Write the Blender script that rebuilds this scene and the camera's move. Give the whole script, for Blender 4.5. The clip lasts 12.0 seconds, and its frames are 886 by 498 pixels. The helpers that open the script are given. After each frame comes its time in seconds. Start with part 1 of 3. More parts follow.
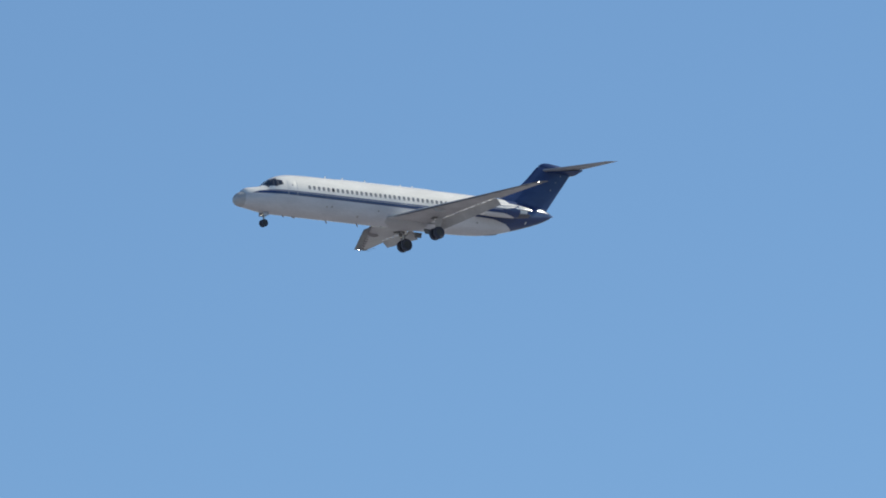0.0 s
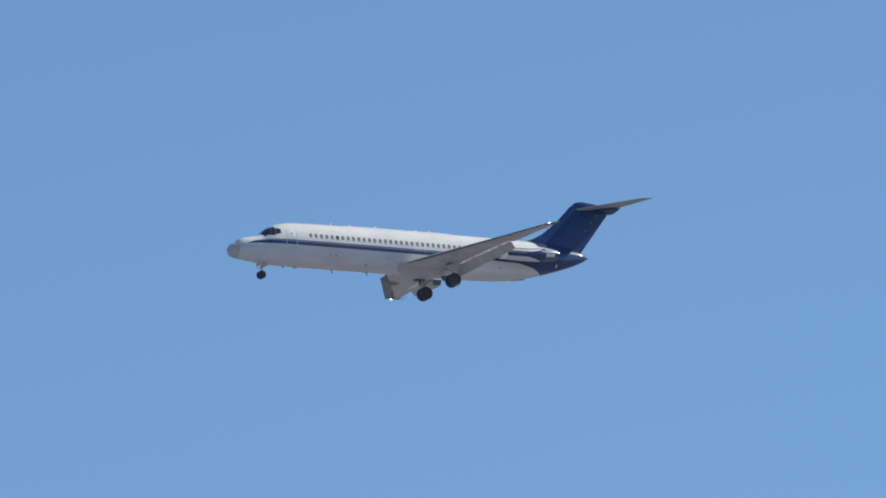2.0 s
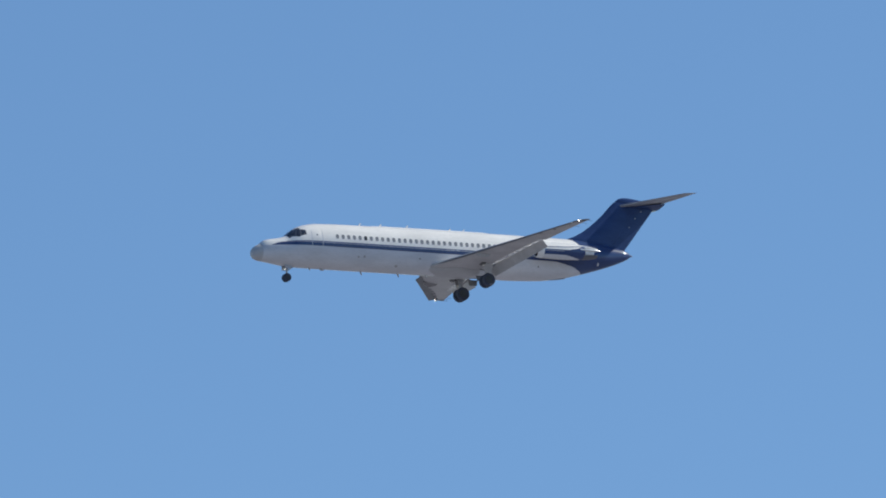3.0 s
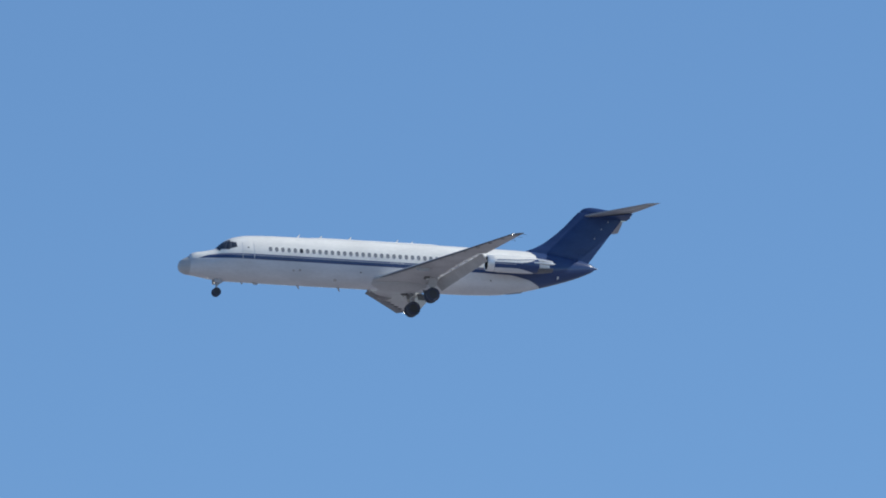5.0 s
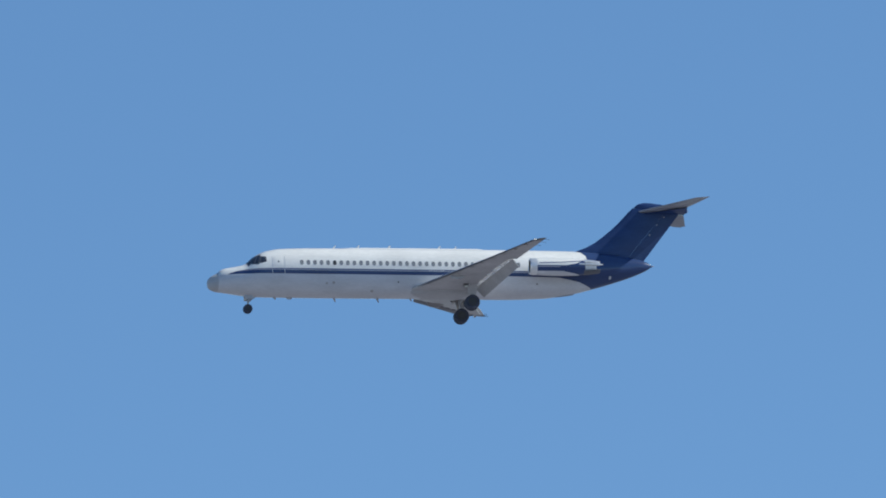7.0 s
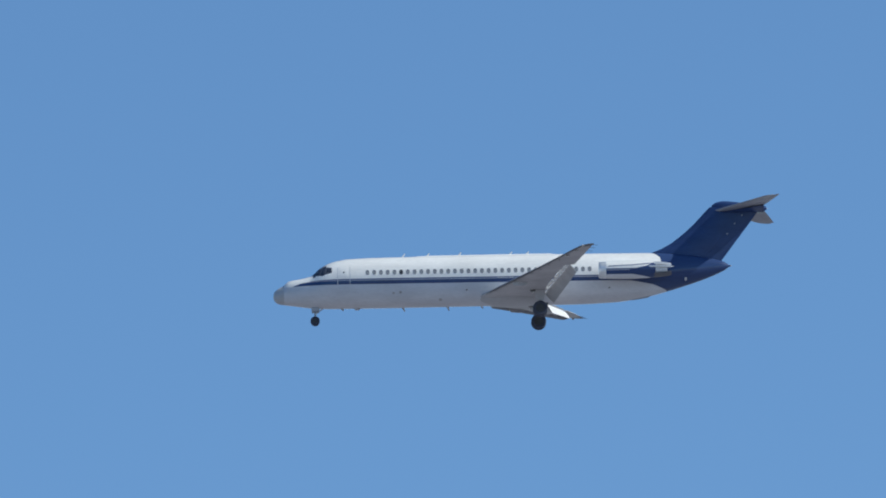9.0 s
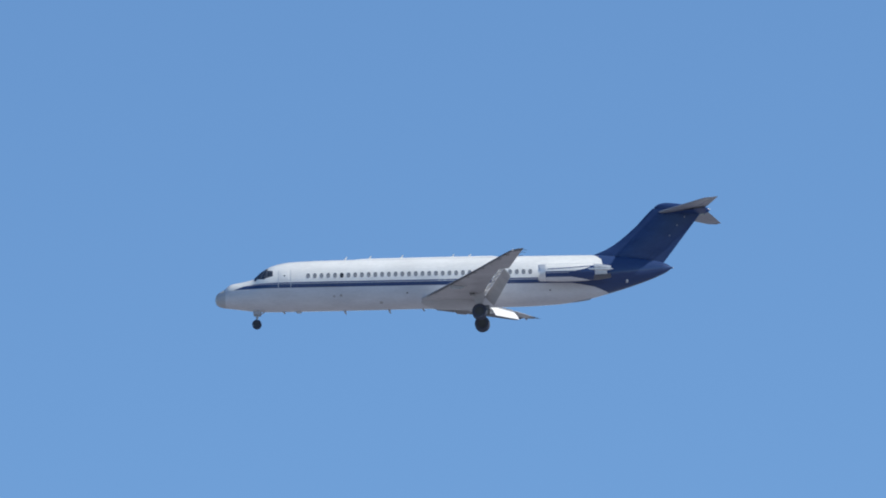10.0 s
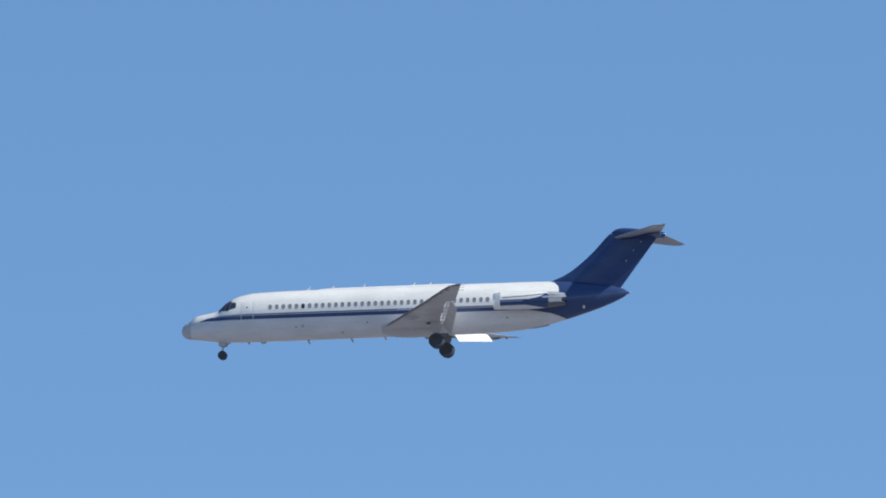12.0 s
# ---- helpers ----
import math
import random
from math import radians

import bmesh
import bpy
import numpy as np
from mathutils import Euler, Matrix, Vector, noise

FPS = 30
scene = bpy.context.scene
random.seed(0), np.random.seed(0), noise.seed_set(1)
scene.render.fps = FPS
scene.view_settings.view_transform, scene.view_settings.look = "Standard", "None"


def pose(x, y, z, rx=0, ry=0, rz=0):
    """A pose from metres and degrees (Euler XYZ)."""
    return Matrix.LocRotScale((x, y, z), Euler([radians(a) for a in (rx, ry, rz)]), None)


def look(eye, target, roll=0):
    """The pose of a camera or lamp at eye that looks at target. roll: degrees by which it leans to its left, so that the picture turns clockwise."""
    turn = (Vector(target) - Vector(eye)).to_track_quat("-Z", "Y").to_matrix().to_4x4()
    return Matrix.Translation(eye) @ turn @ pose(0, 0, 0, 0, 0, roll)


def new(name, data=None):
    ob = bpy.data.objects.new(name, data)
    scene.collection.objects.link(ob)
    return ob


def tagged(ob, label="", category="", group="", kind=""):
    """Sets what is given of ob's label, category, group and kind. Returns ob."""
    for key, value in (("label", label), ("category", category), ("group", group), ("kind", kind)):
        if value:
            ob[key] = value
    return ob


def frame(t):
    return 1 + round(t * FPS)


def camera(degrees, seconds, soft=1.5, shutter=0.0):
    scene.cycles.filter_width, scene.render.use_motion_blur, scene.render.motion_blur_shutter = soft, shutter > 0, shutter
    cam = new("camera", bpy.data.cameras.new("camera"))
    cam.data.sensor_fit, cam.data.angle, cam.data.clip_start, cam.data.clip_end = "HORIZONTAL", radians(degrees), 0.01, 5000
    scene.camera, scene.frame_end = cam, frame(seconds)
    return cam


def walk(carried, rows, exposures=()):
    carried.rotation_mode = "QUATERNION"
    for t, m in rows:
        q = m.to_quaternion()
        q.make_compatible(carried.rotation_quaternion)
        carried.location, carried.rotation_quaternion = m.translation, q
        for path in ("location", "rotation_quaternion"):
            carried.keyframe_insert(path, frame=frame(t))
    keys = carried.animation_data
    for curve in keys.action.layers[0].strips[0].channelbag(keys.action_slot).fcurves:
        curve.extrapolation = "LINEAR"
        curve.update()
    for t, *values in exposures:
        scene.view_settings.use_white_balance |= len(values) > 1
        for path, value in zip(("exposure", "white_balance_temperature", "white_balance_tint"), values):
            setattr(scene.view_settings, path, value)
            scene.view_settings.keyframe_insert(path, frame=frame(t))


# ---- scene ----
# An airliner on its approach, followed by a hand-held long lens from the ground.
# The airliner's own space: x runs aft from the nose, y to starboard, z up from the cabin's axis.
cam = camera(3.5999, 12.0, soft=1.85)
EYE = (0.0, 0.0, 1.7)
PAN = [
    (0.0, 101.7165, 3.4157, -33.2533), (0.1, 101.6856, 3.2996, -33.0592), (0.2, 101.6585, 3.2158, -32.8496), (0.3, 101.6370, 3.1969, -32.6109),
    (0.4, 101.6217, 3.2502, -32.3373), (0.5, 101.6088, 3.2821, -32.0527), (0.6, 101.5949, 3.2198, -31.7787), (0.7, 101.5841, 3.1731, -31.4988),
    (0.8, 101.5805, 3.2488, -31.1950), (0.9, 101.5824, 3.3586, -30.8802), (1.0, 101.5864, 3.3653, -30.5750), (1.1, 101.5900, 3.1954, -30.2887),
    (1.2, 101.5946, 3.0301, -29.9858), (1.3, 101.6013, 3.0508, -29.6324), (1.4, 101.6090, 3.1842, -29.2459), (1.5, 101.6155, 3.2937, -28.8566),
    (1.6, 101.6194, 3.2895, -28.4860), (1.7, 101.6229, 3.2695, -28.1207), (1.8, 101.6283, 3.3381, -27.7445), (1.9, 101.6343, 3.4381, -27.3663),
    (2.0, 101.6385, 3.4716, -27.0008), (2.1, 101.6391, 3.3858, -26.6555), (2.2, 101.6383, 3.3080, -26.3077), (2.3, 101.6386, 3.3593, -25.9366),
    (2.4, 101.6393, 3.4570, -25.5591), (2.5, 101.6392, 3.4671, -25.2016), (2.6, 101.6377, 3.3197, -24.8780), (2.7, 101.6382, 3.2005, -24.5523),
    (2.8, 101.6437, 3.2838, -24.1909), (2.9, 101.6527, 3.4436, -23.8184), (3.0, 101.6622, 3.4789, -23.4745), (3.1, 101.6702, 3.2737, -23.1826),
    (3.2, 101.6788, 3.0534, -22.9025), (3.3, 101.6895, 3.0460, -22.5919), (3.4, 101.7016, 3.1510, -22.2651), (3.5, 101.7143, 3.1859, -21.9508),
    (3.6, 101.7270, 3.0238, -21.6679), (3.7, 101.7397, 2.7607, -21.3960), (3.8, 101.7521, 2.5226, -21.1099), (3.9, 101.7639, 2.3313, -20.8059),
    (4.0, 101.7748, 2.1825, -20.4856), (4.1, 101.7849, 2.0720, -20.1504), (4.2, 101.7940, 1.9956, -19.8020), (4.3, 101.8021, 1.9489, -19.4419),
    (4.4, 101.8091, 1.9279, -19.0717), (4.5, 101.8149, 1.9281, -18.6929), (4.6, 101.8197, 1.9455, -18.3070), (4.7, 101.8233, 1.9757, -17.9158),
    (4.8, 101.8258, 2.0145, -17.5206), (4.9, 101.8271, 2.0578, -17.1232), (5.0, 101.8272, 2.1012, -16.7251), (5.1, 101.8259, 2.1405, -16.3279),
    (5.2, 101.8233, 2.1716, -15.9331), (5.3, 101.8192, 2.1901, -15.5424), (5.4, 101.8133, 2.1947, -15.1569), (5.5, 101.8058, 2.1953, -14.7753),
    (5.6, 101.7967, 2.2074, -14.3939), (5.7, 101.7884, 2.2563, -14.0003), (5.8, 101.7831, 2.3702, -13.5796), (5.9, 101.7828, 2.5514, -13.1263),
    (6.0, 101.7856, 2.7005, -12.6712), (6.1, 101.7893, 2.7323, -12.2434), (6.2, 101.7952, 2.7226, -11.8279), (6.3, 101.8047, 2.7616, -11.4053),
    (6.4, 101.8162, 2.8363, -10.9802), (6.5, 101.8264, 2.9078, -10.5640), (6.6, 101.8335, 2.9472, -10.1643), (6.7, 101.8400, 2.9643, -9.7750),
    (6.8, 101.8483, 2.9814, -9.3944), (6.9, 101.8574, 3.0192, -9.0436), (7.0, 101.8653, 3.0534, -8.7165), (7.1, 101.8704, 3.0593, -8.3995),
    (7.2, 101.8729, 3.0570, -8.0811), (7.3, 101.8733, 3.0718, -7.7523), (7.4, 101.8721, 3.1056, -7.4116), (7.5, 101.8698, 3.1545, -7.0599),
    (7.6, 101.8666, 3.2145, -6.6976), (7.7, 101.8628, 3.2816, -6.3255), (7.8, 101.8587, 3.3518, -5.9440), (7.9, 101.8543, 3.4213, -5.5541),
    (8.0, 101.8498, 3.4860, -5.1563), (8.1, 101.8457, 3.5420, -4.7510), (8.2, 101.8436, 3.5852, -4.3391), (8.3, 101.8438, 3.6118, -3.9210),
    (8.4, 101.8468, 3.6178, -3.4975), (8.5, 101.8531, 3.5992, -3.0691), (8.6, 101.8632, 3.5520, -2.6365), (8.7, 101.8776, 3.4723, -2.2003),
    (8.8, 101.8967, 3.3561, -1.7611), (8.9, 101.9196, 3.2161, -1.3184), (9.0, 101.9414, 3.1316, -0.8667), (9.1, 101.9588, 3.1829, -0.3931),
    (9.2, 101.9729, 3.2788, 0.0953), (9.3, 101.9714, 3.1134, 0.5095), (9.4, 101.9779, 3.0260, 0.9479), (9.5, 101.9781, 2.9102, 1.2897),
    (9.6, 101.9727, 2.8826, 1.5161), (9.7, 101.9682, 2.8935, 1.6951), (9.8, 101.9664, 2.8501, 1.8923), (9.9, 101.9582, 2.7732, 2.1175),
    (10.0, 101.9446, 2.7124, 2.3521), (10.1, 101.9315, 2.7384, 2.6003), (10.2, 101.9143, 2.7793, 2.8635), (10.3, 101.9043, 2.7443, 3.1211),
    (10.4, 101.9023, 2.6593, 3.3792), (10.5, 101.9051, 2.5806, 3.6517), (10.6, 101.9096, 2.5516, 3.9490), (10.7, 101.9138, 2.5666, 4.2648),
    (10.8, 101.9161, 2.6074, 4.5891), (10.9, 101.9154, 2.6471, 4.9114), (11.0, 101.9149, 2.6247, 5.2214), (11.1, 101.9180, 2.5173, 5.5174),
    (11.2, 101.9281, 2.4889, 5.8331), (11.3, 101.9466, 2.6609, 6.1924), (11.4, 101.9664, 2.7960, 6.5439), (11.5, 101.9804, 2.7206, 6.8492),
    (11.6, 101.9924, 2.7464, 7.1725), (11.7, 102.0057, 2.8291, 7.5149), (11.8, 102.0226, 2.8396, 7.8572), (11.9, 102.0431, 2.8182, 8.1961),
    (12.0, 102.0666, 2.8250, 8.5319),
]
walk(cam, [(t, pose(*EYE, rx, ry, rz)) for t, rx, ry, rz in PAN], [
    (0.0, -0.11, 6340, 2), (2.5, -0.13, 6080, 4), (5.5, -0.09, 5840, 3), (7.2, -0.11, 5760, 1), (9.2, -0.12, 5720, 1),
    (9.5, -0.07, 5740, 3), (10.0, 0.02, 5800, 4), (11.0, 0.04, 5880, 4), (12.0, 0.06, 5960, 4)])

# ---- light ----
SUN = Vector((0.76, -0.115, 0.63)).normalized()
world = bpy.data.worlds.new("sky")
scene.world = world
world.use_nodes = True
wn, wl = world.node_tree.nodes, world.node_tree.links
sky = wn.new("ShaderNodeTexSky")
sky.sky_type, sky.sun_disc = "NISHITA", False
sky.sun_elevation, sky.sun_rotation = math.asin(SUN.z), math.atan2(SUN.x, SUN.y)
sky.altitude, sky.air_density, sky.dust_density, sky.ozone_density = 2500, 1.0, 0.0, 4.0
wl.new(sky.outputs["Color"], wn["Background"].inputs["Color"])
wn["Background"].inputs["Strength"].default_value = 0.125
sun_data = bpy.data.lights.new("sun", "SUN")
sun_data.energy, sun_data.angle, sun_data.color = 5.0, radians(0.53), (1.0, 0.895, 0.755)
sun = new("sun", sun_data)
sun.matrix_world = look(SUN * 300, (0, 0, 0))


# ---- materials ----
def material(name, colour, rough=0.5, metal=0.0, spread=0.06, grain=0.3, dirt=(0.6, 0.4, 1.5), bump=0.0, glow=0.0):
    """A painted or bare surface with broad stains and fine grain in the thing's own space, drawn out along the airflow."""
    m = bpy.data.materials.new(name)
    m.use_nodes = True
    n, l = m.node_tree.nodes, m.node_tree.links
    b = n["Principled BSDF"]
    b.inputs["Roughness"].default_value, b.inputs["Metallic"].default_value = rough, metal
    co = n.new("ShaderNodeTexCoord")
    mp = n.new("ShaderNodeMapping")
    mp.inputs["Scale"].default_value = dirt
    l.new(co.outputs["Object"], mp.inputs["Vector"])
    mix = None
    for scale, amount in ((0.8, spread), (14.0 * grain + 2, spread * 0.6)):
        nz = n.new("ShaderNodeTexNoise")
        nz.inputs["Scale"].default_value, nz.inputs["Detail"].default_value = scale, 5
        l.new(mp.outputs["Vector"], nz.inputs["Vector"])
        mr = n.new("ShaderNodeMapRange")
        mr.inputs["From Min"].default_value, mr.inputs["From Max"].default_value = 0.3, 0.7
        mr.inputs["To Min"].default_value, mr.inputs["To Max"].default_value = 1 - amount, 1 + amount
        l.new(nz.outputs["Fac"], mr.inputs["Value"])
        if mix is None:
            mix = mr.outputs["Result"]
        else:
            mu = n.new("ShaderNodeMath")
            mu.operation = "MULTIPLY"
            l.new(mix, mu.inputs[0]), l.new(mr.outputs["Result"], mu.inputs[1])
            mix = mu.outputs[0]
    sc = n.new("ShaderNodeVectorMath")
    sc.operation = "SCALE"
    sc.inputs[0].default_value = colour
    l.new(mix, sc.inputs["Scale"])
    l.new(sc.outputs["Vector"], b.inputs["Base Color"])
    if bump:
        bp = n.new("ShaderNodeBump")
        bp.inputs["Distance"].default_value = bump
        l.new(mix, bp.inputs["Height"])
        l.new(bp.outputs["Normal"], b.inputs["Normal"])
    if glow:
        b.inputs["Emission Color"].default_value = (1.0, 0.86, 0.68, 1)
        b.inputs["Emission Strength"].default_value = glow
    return m


WHITE, GREY, BLUE = (0.84, 0.815, 0.78), (0.635, 0.63, 0.65), (0.036, 0.063, 0.164)
M_SOLID_BLUE = material("dark_blue_paint", BLUE, 0.22, spread=0.1)
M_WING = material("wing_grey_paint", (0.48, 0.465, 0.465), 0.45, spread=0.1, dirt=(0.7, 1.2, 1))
M_TAILPLANE = material("tailplane_grey_paint", (0.32, 0.325, 0.36), 0.45, spread=0.1, dirt=(0.7, 1.2, 1))
M_TIP = material("wing_tip_dark", (0.16, 0.16, 0.17), 0.45, spread=0.1)
M_WELL = material("wheel_well_dark", (0.15, 0.145, 0.14), 0.6, spread=0.2)
M_SLAT = material("slat_dull_metal", (0.14, 0.14, 0.155), 0.45, 0.2, spread=0.15)
M_FLAP = material("flap_light_paint", (0.55, 0.54, 0.53), 0.42, spread=0.08)
M_RADOME = material("radome_grey_paint", (0.48, 0.475, 0.48), 0.5, spread=0.05)
M_BELLY = material("belly_grey_paint", (0.47, 0.46, 0.46), 0.4, spread=0.07)
M_METAL = material("bare_metal", (0.85, 0.84, 0.82), 0.28, 0.65, spread=0.12)
M_LIP = material("brushed_lip_metal", (0.80, 0.79, 0.78), 0.5, 0.5, spread=0.1)
M_POLISHED = material("polished_lip_metal", (0.84, 0.835, 0.83), 0.36, 0.55, spread=0.08)
M_STEEL = material("gear_steel", (0.45, 0.45, 0.46), 0.45, 0.6, spread=0.12)
# exhaust soot, and the intake's inner shade painted near-black
M_SOOT_SHADE = material("soot_and_duct_shade", (0.035, 0.033, 0.032), 0.6, 0.4, spread=0.2)
M_TYRE = material("tyre_rubber", (0.050, 0.056, 0.085), 0.75, spread=0.15)
M_RIM = material("wheel_rim_paint", (0.045, 0.046, 0.05), 0.6, spread=0.15)
M_GLASS = material("dark_window_glass", (0.048, 0.057, 0.08), 0.12, spread=0.1)
M_PANE = material("cabin_window_glass", (0.25, 0.255, 0.27), 0.2, spread=0.15)
M_BLIND = material("dark_cabin_window", (0.05, 0.05, 0.055), 0.2, spread=0.1)
M_SURROUND = material("cockpit_surround_paint", (0.075, 0.082, 0.105), 0.4, spread=0.1)
M_WHITE = material("white_paint", WHITE, 0.35, spread=0.04)
M_DOOR_LINE = material("door_trim_grey", (0.56, 0.56, 0.58), 0.4, 0.1, spread=0.1)
M_STAIN = material("soiled_vent_brown", (0.40, 0.38, 0.375), 0.6, spread=0.2)
M_CLEAR = material("clear_lamp_cover", (0.55, 0.56, 0.58), 0.25, spread=0.0)
M_LAMP = material("lamp_lens", (0.8, 0.8, 0.8), 0.1, spread=0.0, glow=45.0)


def livery(name, lift, coach_line=False):
    """White above, a dark blue cheat line along the cabin, a blue tail with a rounded forward edge, a pale grey belly."""
    m = material(name, WHITE, 0.35, spread=0.075, dirt=(0.5, 1, 1.8))
    n, l = m.node_tree.nodes, m.node_tree.links
    b = n["Principled BSDF"]
    shade = next(k for k in n if k.type == "VECT_MATH")
    mix_in = shade.inputs["Scale"].links[0].from_socket
    co = n.new("ShaderNodeTexCoord")
    sp = n.new("ShaderNodeSeparateXYZ")
    l.new(co.outputs["Object"], sp.inputs[0])
    X, Z = sp.outputs["X"], sp.outputs["Z"]

    def op(kind, a, c):
        k = n.new("ShaderNodeMath")
        k.operation = kind
        for i, v in enumerate((a, c)):
            if isinstance(v, (int, float)):
                k.inputs[i].default_value = v
            else:
                l.new(v, k.inputs[i])
        return k.outputs[0]

    def soft(value, edge, width=0.015):
        k = n.new("ShaderNodeMapRange")
        k.interpolation_type = "SMOOTHSTEP"
        k.inputs["From Min"].default_value, k.inputs["From Max"].default_value = edge - width, edge + width
        l.new(value, k.inputs["Value"])
        return k.outputs["Result"]

    def curve(value, lo, hi, stops):
        """Piecewise linear in value; stops: (value, result)."""
        k = n.new("ShaderNodeMapRange")
        k.inputs["From Min"].default_value, k.inputs["From Max"].default_value = lo, hi
        l.new(value, k.inputs["Value"])
        r = n.new("ShaderNodeValToRGB")
        e = r.color_ramp.elements
        top = max(v for _, v in stops)
        low = min(v for _, v in stops)
        e.remove(e[1])
        for i, (a, v) in enumerate(stops):
            s = e[0] if i == 0 else e.new((a - lo) / (hi - lo))
            g = (v - low) / (top - low)
            s.position, s.color = (a - lo) / (hi - lo), (g, g, g, 1)
        l.new(k.outputs["Result"], r.inputs["Fac"])
        return op("ADD", op("MULTIPLY", r.outputs["Color"], top - low), low)

    Z = op("ADD", Z, lift)
    # the tail's forward edge, by height
    edge = curve(Z, -2.0, 2.0, TAIL_EDGE)
    tail = soft(op("SUBTRACT", X, edge), 0.0, 0.03)
    # the cheat line, tapering to a point at the nose
    upper = curve(X, 0.0, 8.0, ((0.0, -0.60), (1.15, -0.44), (1.8, -0.22), (2.5, -0.10), (4.4, -0.06), (8.0, -0.05)))
    line = op("MULTIPLY", soft(op("SUBTRACT", upper, Z), 0.0), soft(Z, -0.455))
    line = op("MULTIPLY", line, soft(X, 1.15, 0.05))
    pin = op("MULTIPLY", soft(Z, -0.175, 0.012), op("SUBTRACT", 1.0, soft(Z, -0.135, 0.012)))
    line = op("MULTIPLY", line, op("SUBTRACT", 1.0, op("MULTIPLY", pin, 0.6)))
    if coach_line:
        # a thin line above the band, rising aft
        rise = curve(X, 23.0, 29.0, ((23.7, 0.24), (25.5, 0.31), (27.2, 0.46), (28.4, 0.62)))
        over = op("SUBTRACT", sp.outputs["Z"], rise)
        thin = op("MULTIPLY", soft(over, -0.035, 0.012), op("SUBTRACT", 1.0, soft(over, 0.035, 0.012)))
        line = op("MAXIMUM", line, op("MULTIPLY", thin, soft(X, 23.9, 0.03)))
    blue = op("MAXIMUM", tail, line)
    belly = op("SUBTRACT", 1.0, soft(Z, -0.46))

    def mixed(fac, a, c):
        k = n.new("ShaderNodeMix")
        k.data_type = "RGBA"
        l.new(fac, k.inputs["Factor"])
        for s, v in ((k.inputs[6], a), (k.inputs[7], c)):
            if isinstance(v, tuple):
                s.default_value = (*v, 1)
            else:
                l.new(v, s)
        return k.outputs[2]

    col = mixed(blue, mixed(belly, WHITE, GREY), BLUE)
    l.new(col, shade.inputs[0])
    l.new(mix_in, shade.inputs["Scale"])
    return m


TAIL_EDGE = ((-1.6, 29.2), (-1.0, 28.1), (-0.7, 27.2), (-0.45, 25.6), (-0.15, 25.4), (0.1, 26.6), (0.5, 27.5), (0.9, 27.8), (1.3, 27.72), (1.6, 27.4), (1.85, 26.75))
M_LIVERY = livery("airliner_livery", 0.0)
M_NACELLE = livery("nacelle_livery", -0.13, True)
for m in (M_LIVERY, M_NACELLE, M_SOLID_BLUE):
    k = m.node_tree.nodes["Principled BSDF"].inputs
    k["Coat Weight"].default_value, k["Coat Roughness"].default_value = 0.7, 0.085
    k["Specular IOR Level"].default_value = 0.1
M_SOLID_BLUE.node_tree.nodes["Principled BSDF"].inputs["Coat Weight"].default_value = 0.16


# ---- mesh helpers ----
def part(name, bm, mat, parent, label="", smooth=True):
    me = bpy.data.meshes.new(name)
    bmesh.ops.recalc_face_normals(bm, faces=bm.faces)
    bm.to_mesh(me)
    bm.free()
    for p in me.polygons:
        p.use_smooth = smooth
    if smooth:
        me.set_sharp_from_angle(angle=radians(38))
    me.materials.append(mat)
    ob = new(name, me)
    ob.parent = parent
    return tagged(ob, label)


def shared(name, me, parent, m=None, label=""):
    ob = new(name, me)
    ob.parent = parent
    if m is not None:
        ob.matrix_basis = m
    return tagged(ob, label)


def loft(bm, rings, cap=True, closed=True):
    """Skins a row of equal rings of points."""
    vs = [[bm.verts.new(p) for p in r] for r in rings]
    for a, b in zip(vs, vs[1:]):
        n = len(a)
        for i in range(n if closed else n - 1):
            j = (i + 1) % n
            bm.faces.new((a[i], a[j], b[j], b[i]))
    if cap:
        bm.faces.new(vs[0]), bm.faces.new(vs[-1])
    return bm


def tube(bm, a, b, ra, rb=None, n=12):
    """A straight round bar from a to b."""
    a, b = Vector(a), Vector(b)
    q = (b - a).to_track_quat("Z", "Y").to_matrix()
    ring = lambda c, r: [c + q @ Vector((r * math.cos(t), r * math.sin(t), 0)) for t in (2 * math.pi * k / n for k in range(n))]
    return loft(bm, [ring(a, ra), ring(b, ra if rb is None else rb)])


def plate(bm, corners, thick):
    """A flat plate with thickness from its corners."""
    c = [Vector(p) for p in corners]
    nrm = (c[1] - c[0]).cross(c[-1] - c[0]).normalized() * thick / 2
    return loft(bm, [[p - nrm for p in c], [p + nrm for p in c]])


def smoothed(table, x):
    """Cubic through the rows of a table (its first column rising), with no overshoot."""
    xs = [r[0] for r in table]
    i = max(0, min(len(xs) - 2, sum(1 for v in xs if v <= x) - 1))
    h = xs[i + 1] - xs[i]
    u = max(0.0, min(1.0, (x - xs[i]) / h))
    out = []
    for k in range(1, len(table[0])):
        def slope(j):
            if j <= 0 or j >= len(xs) - 1:
                return 0 if j > 0 else (table[1][k] - table[0][k]) / (xs[1] - xs[0])
            d0 = (table[j][k] - table[j - 1][k]) / (xs[j] - xs[j - 1])
            d1 = (table[j + 1][k] - table[j][k]) / (xs[j + 1] - xs[j])
            return 0 if d0 * d1 <= 0 else 2 * d0 * d1 / (d0 + d1)
        m0, m1 = slope(i) * h, slope(i + 1) * h
        p0, p1 = table[i][k], table[i + 1][k]
        out.append((2 * u**3 - 3 * u**2 + 1) * p0 + (u**3 - 2 * u**2 + u) * m0 + (-2 * u**3 + 3 * u**2) * p1 + (u**3 - u**2) * m1)
    return out


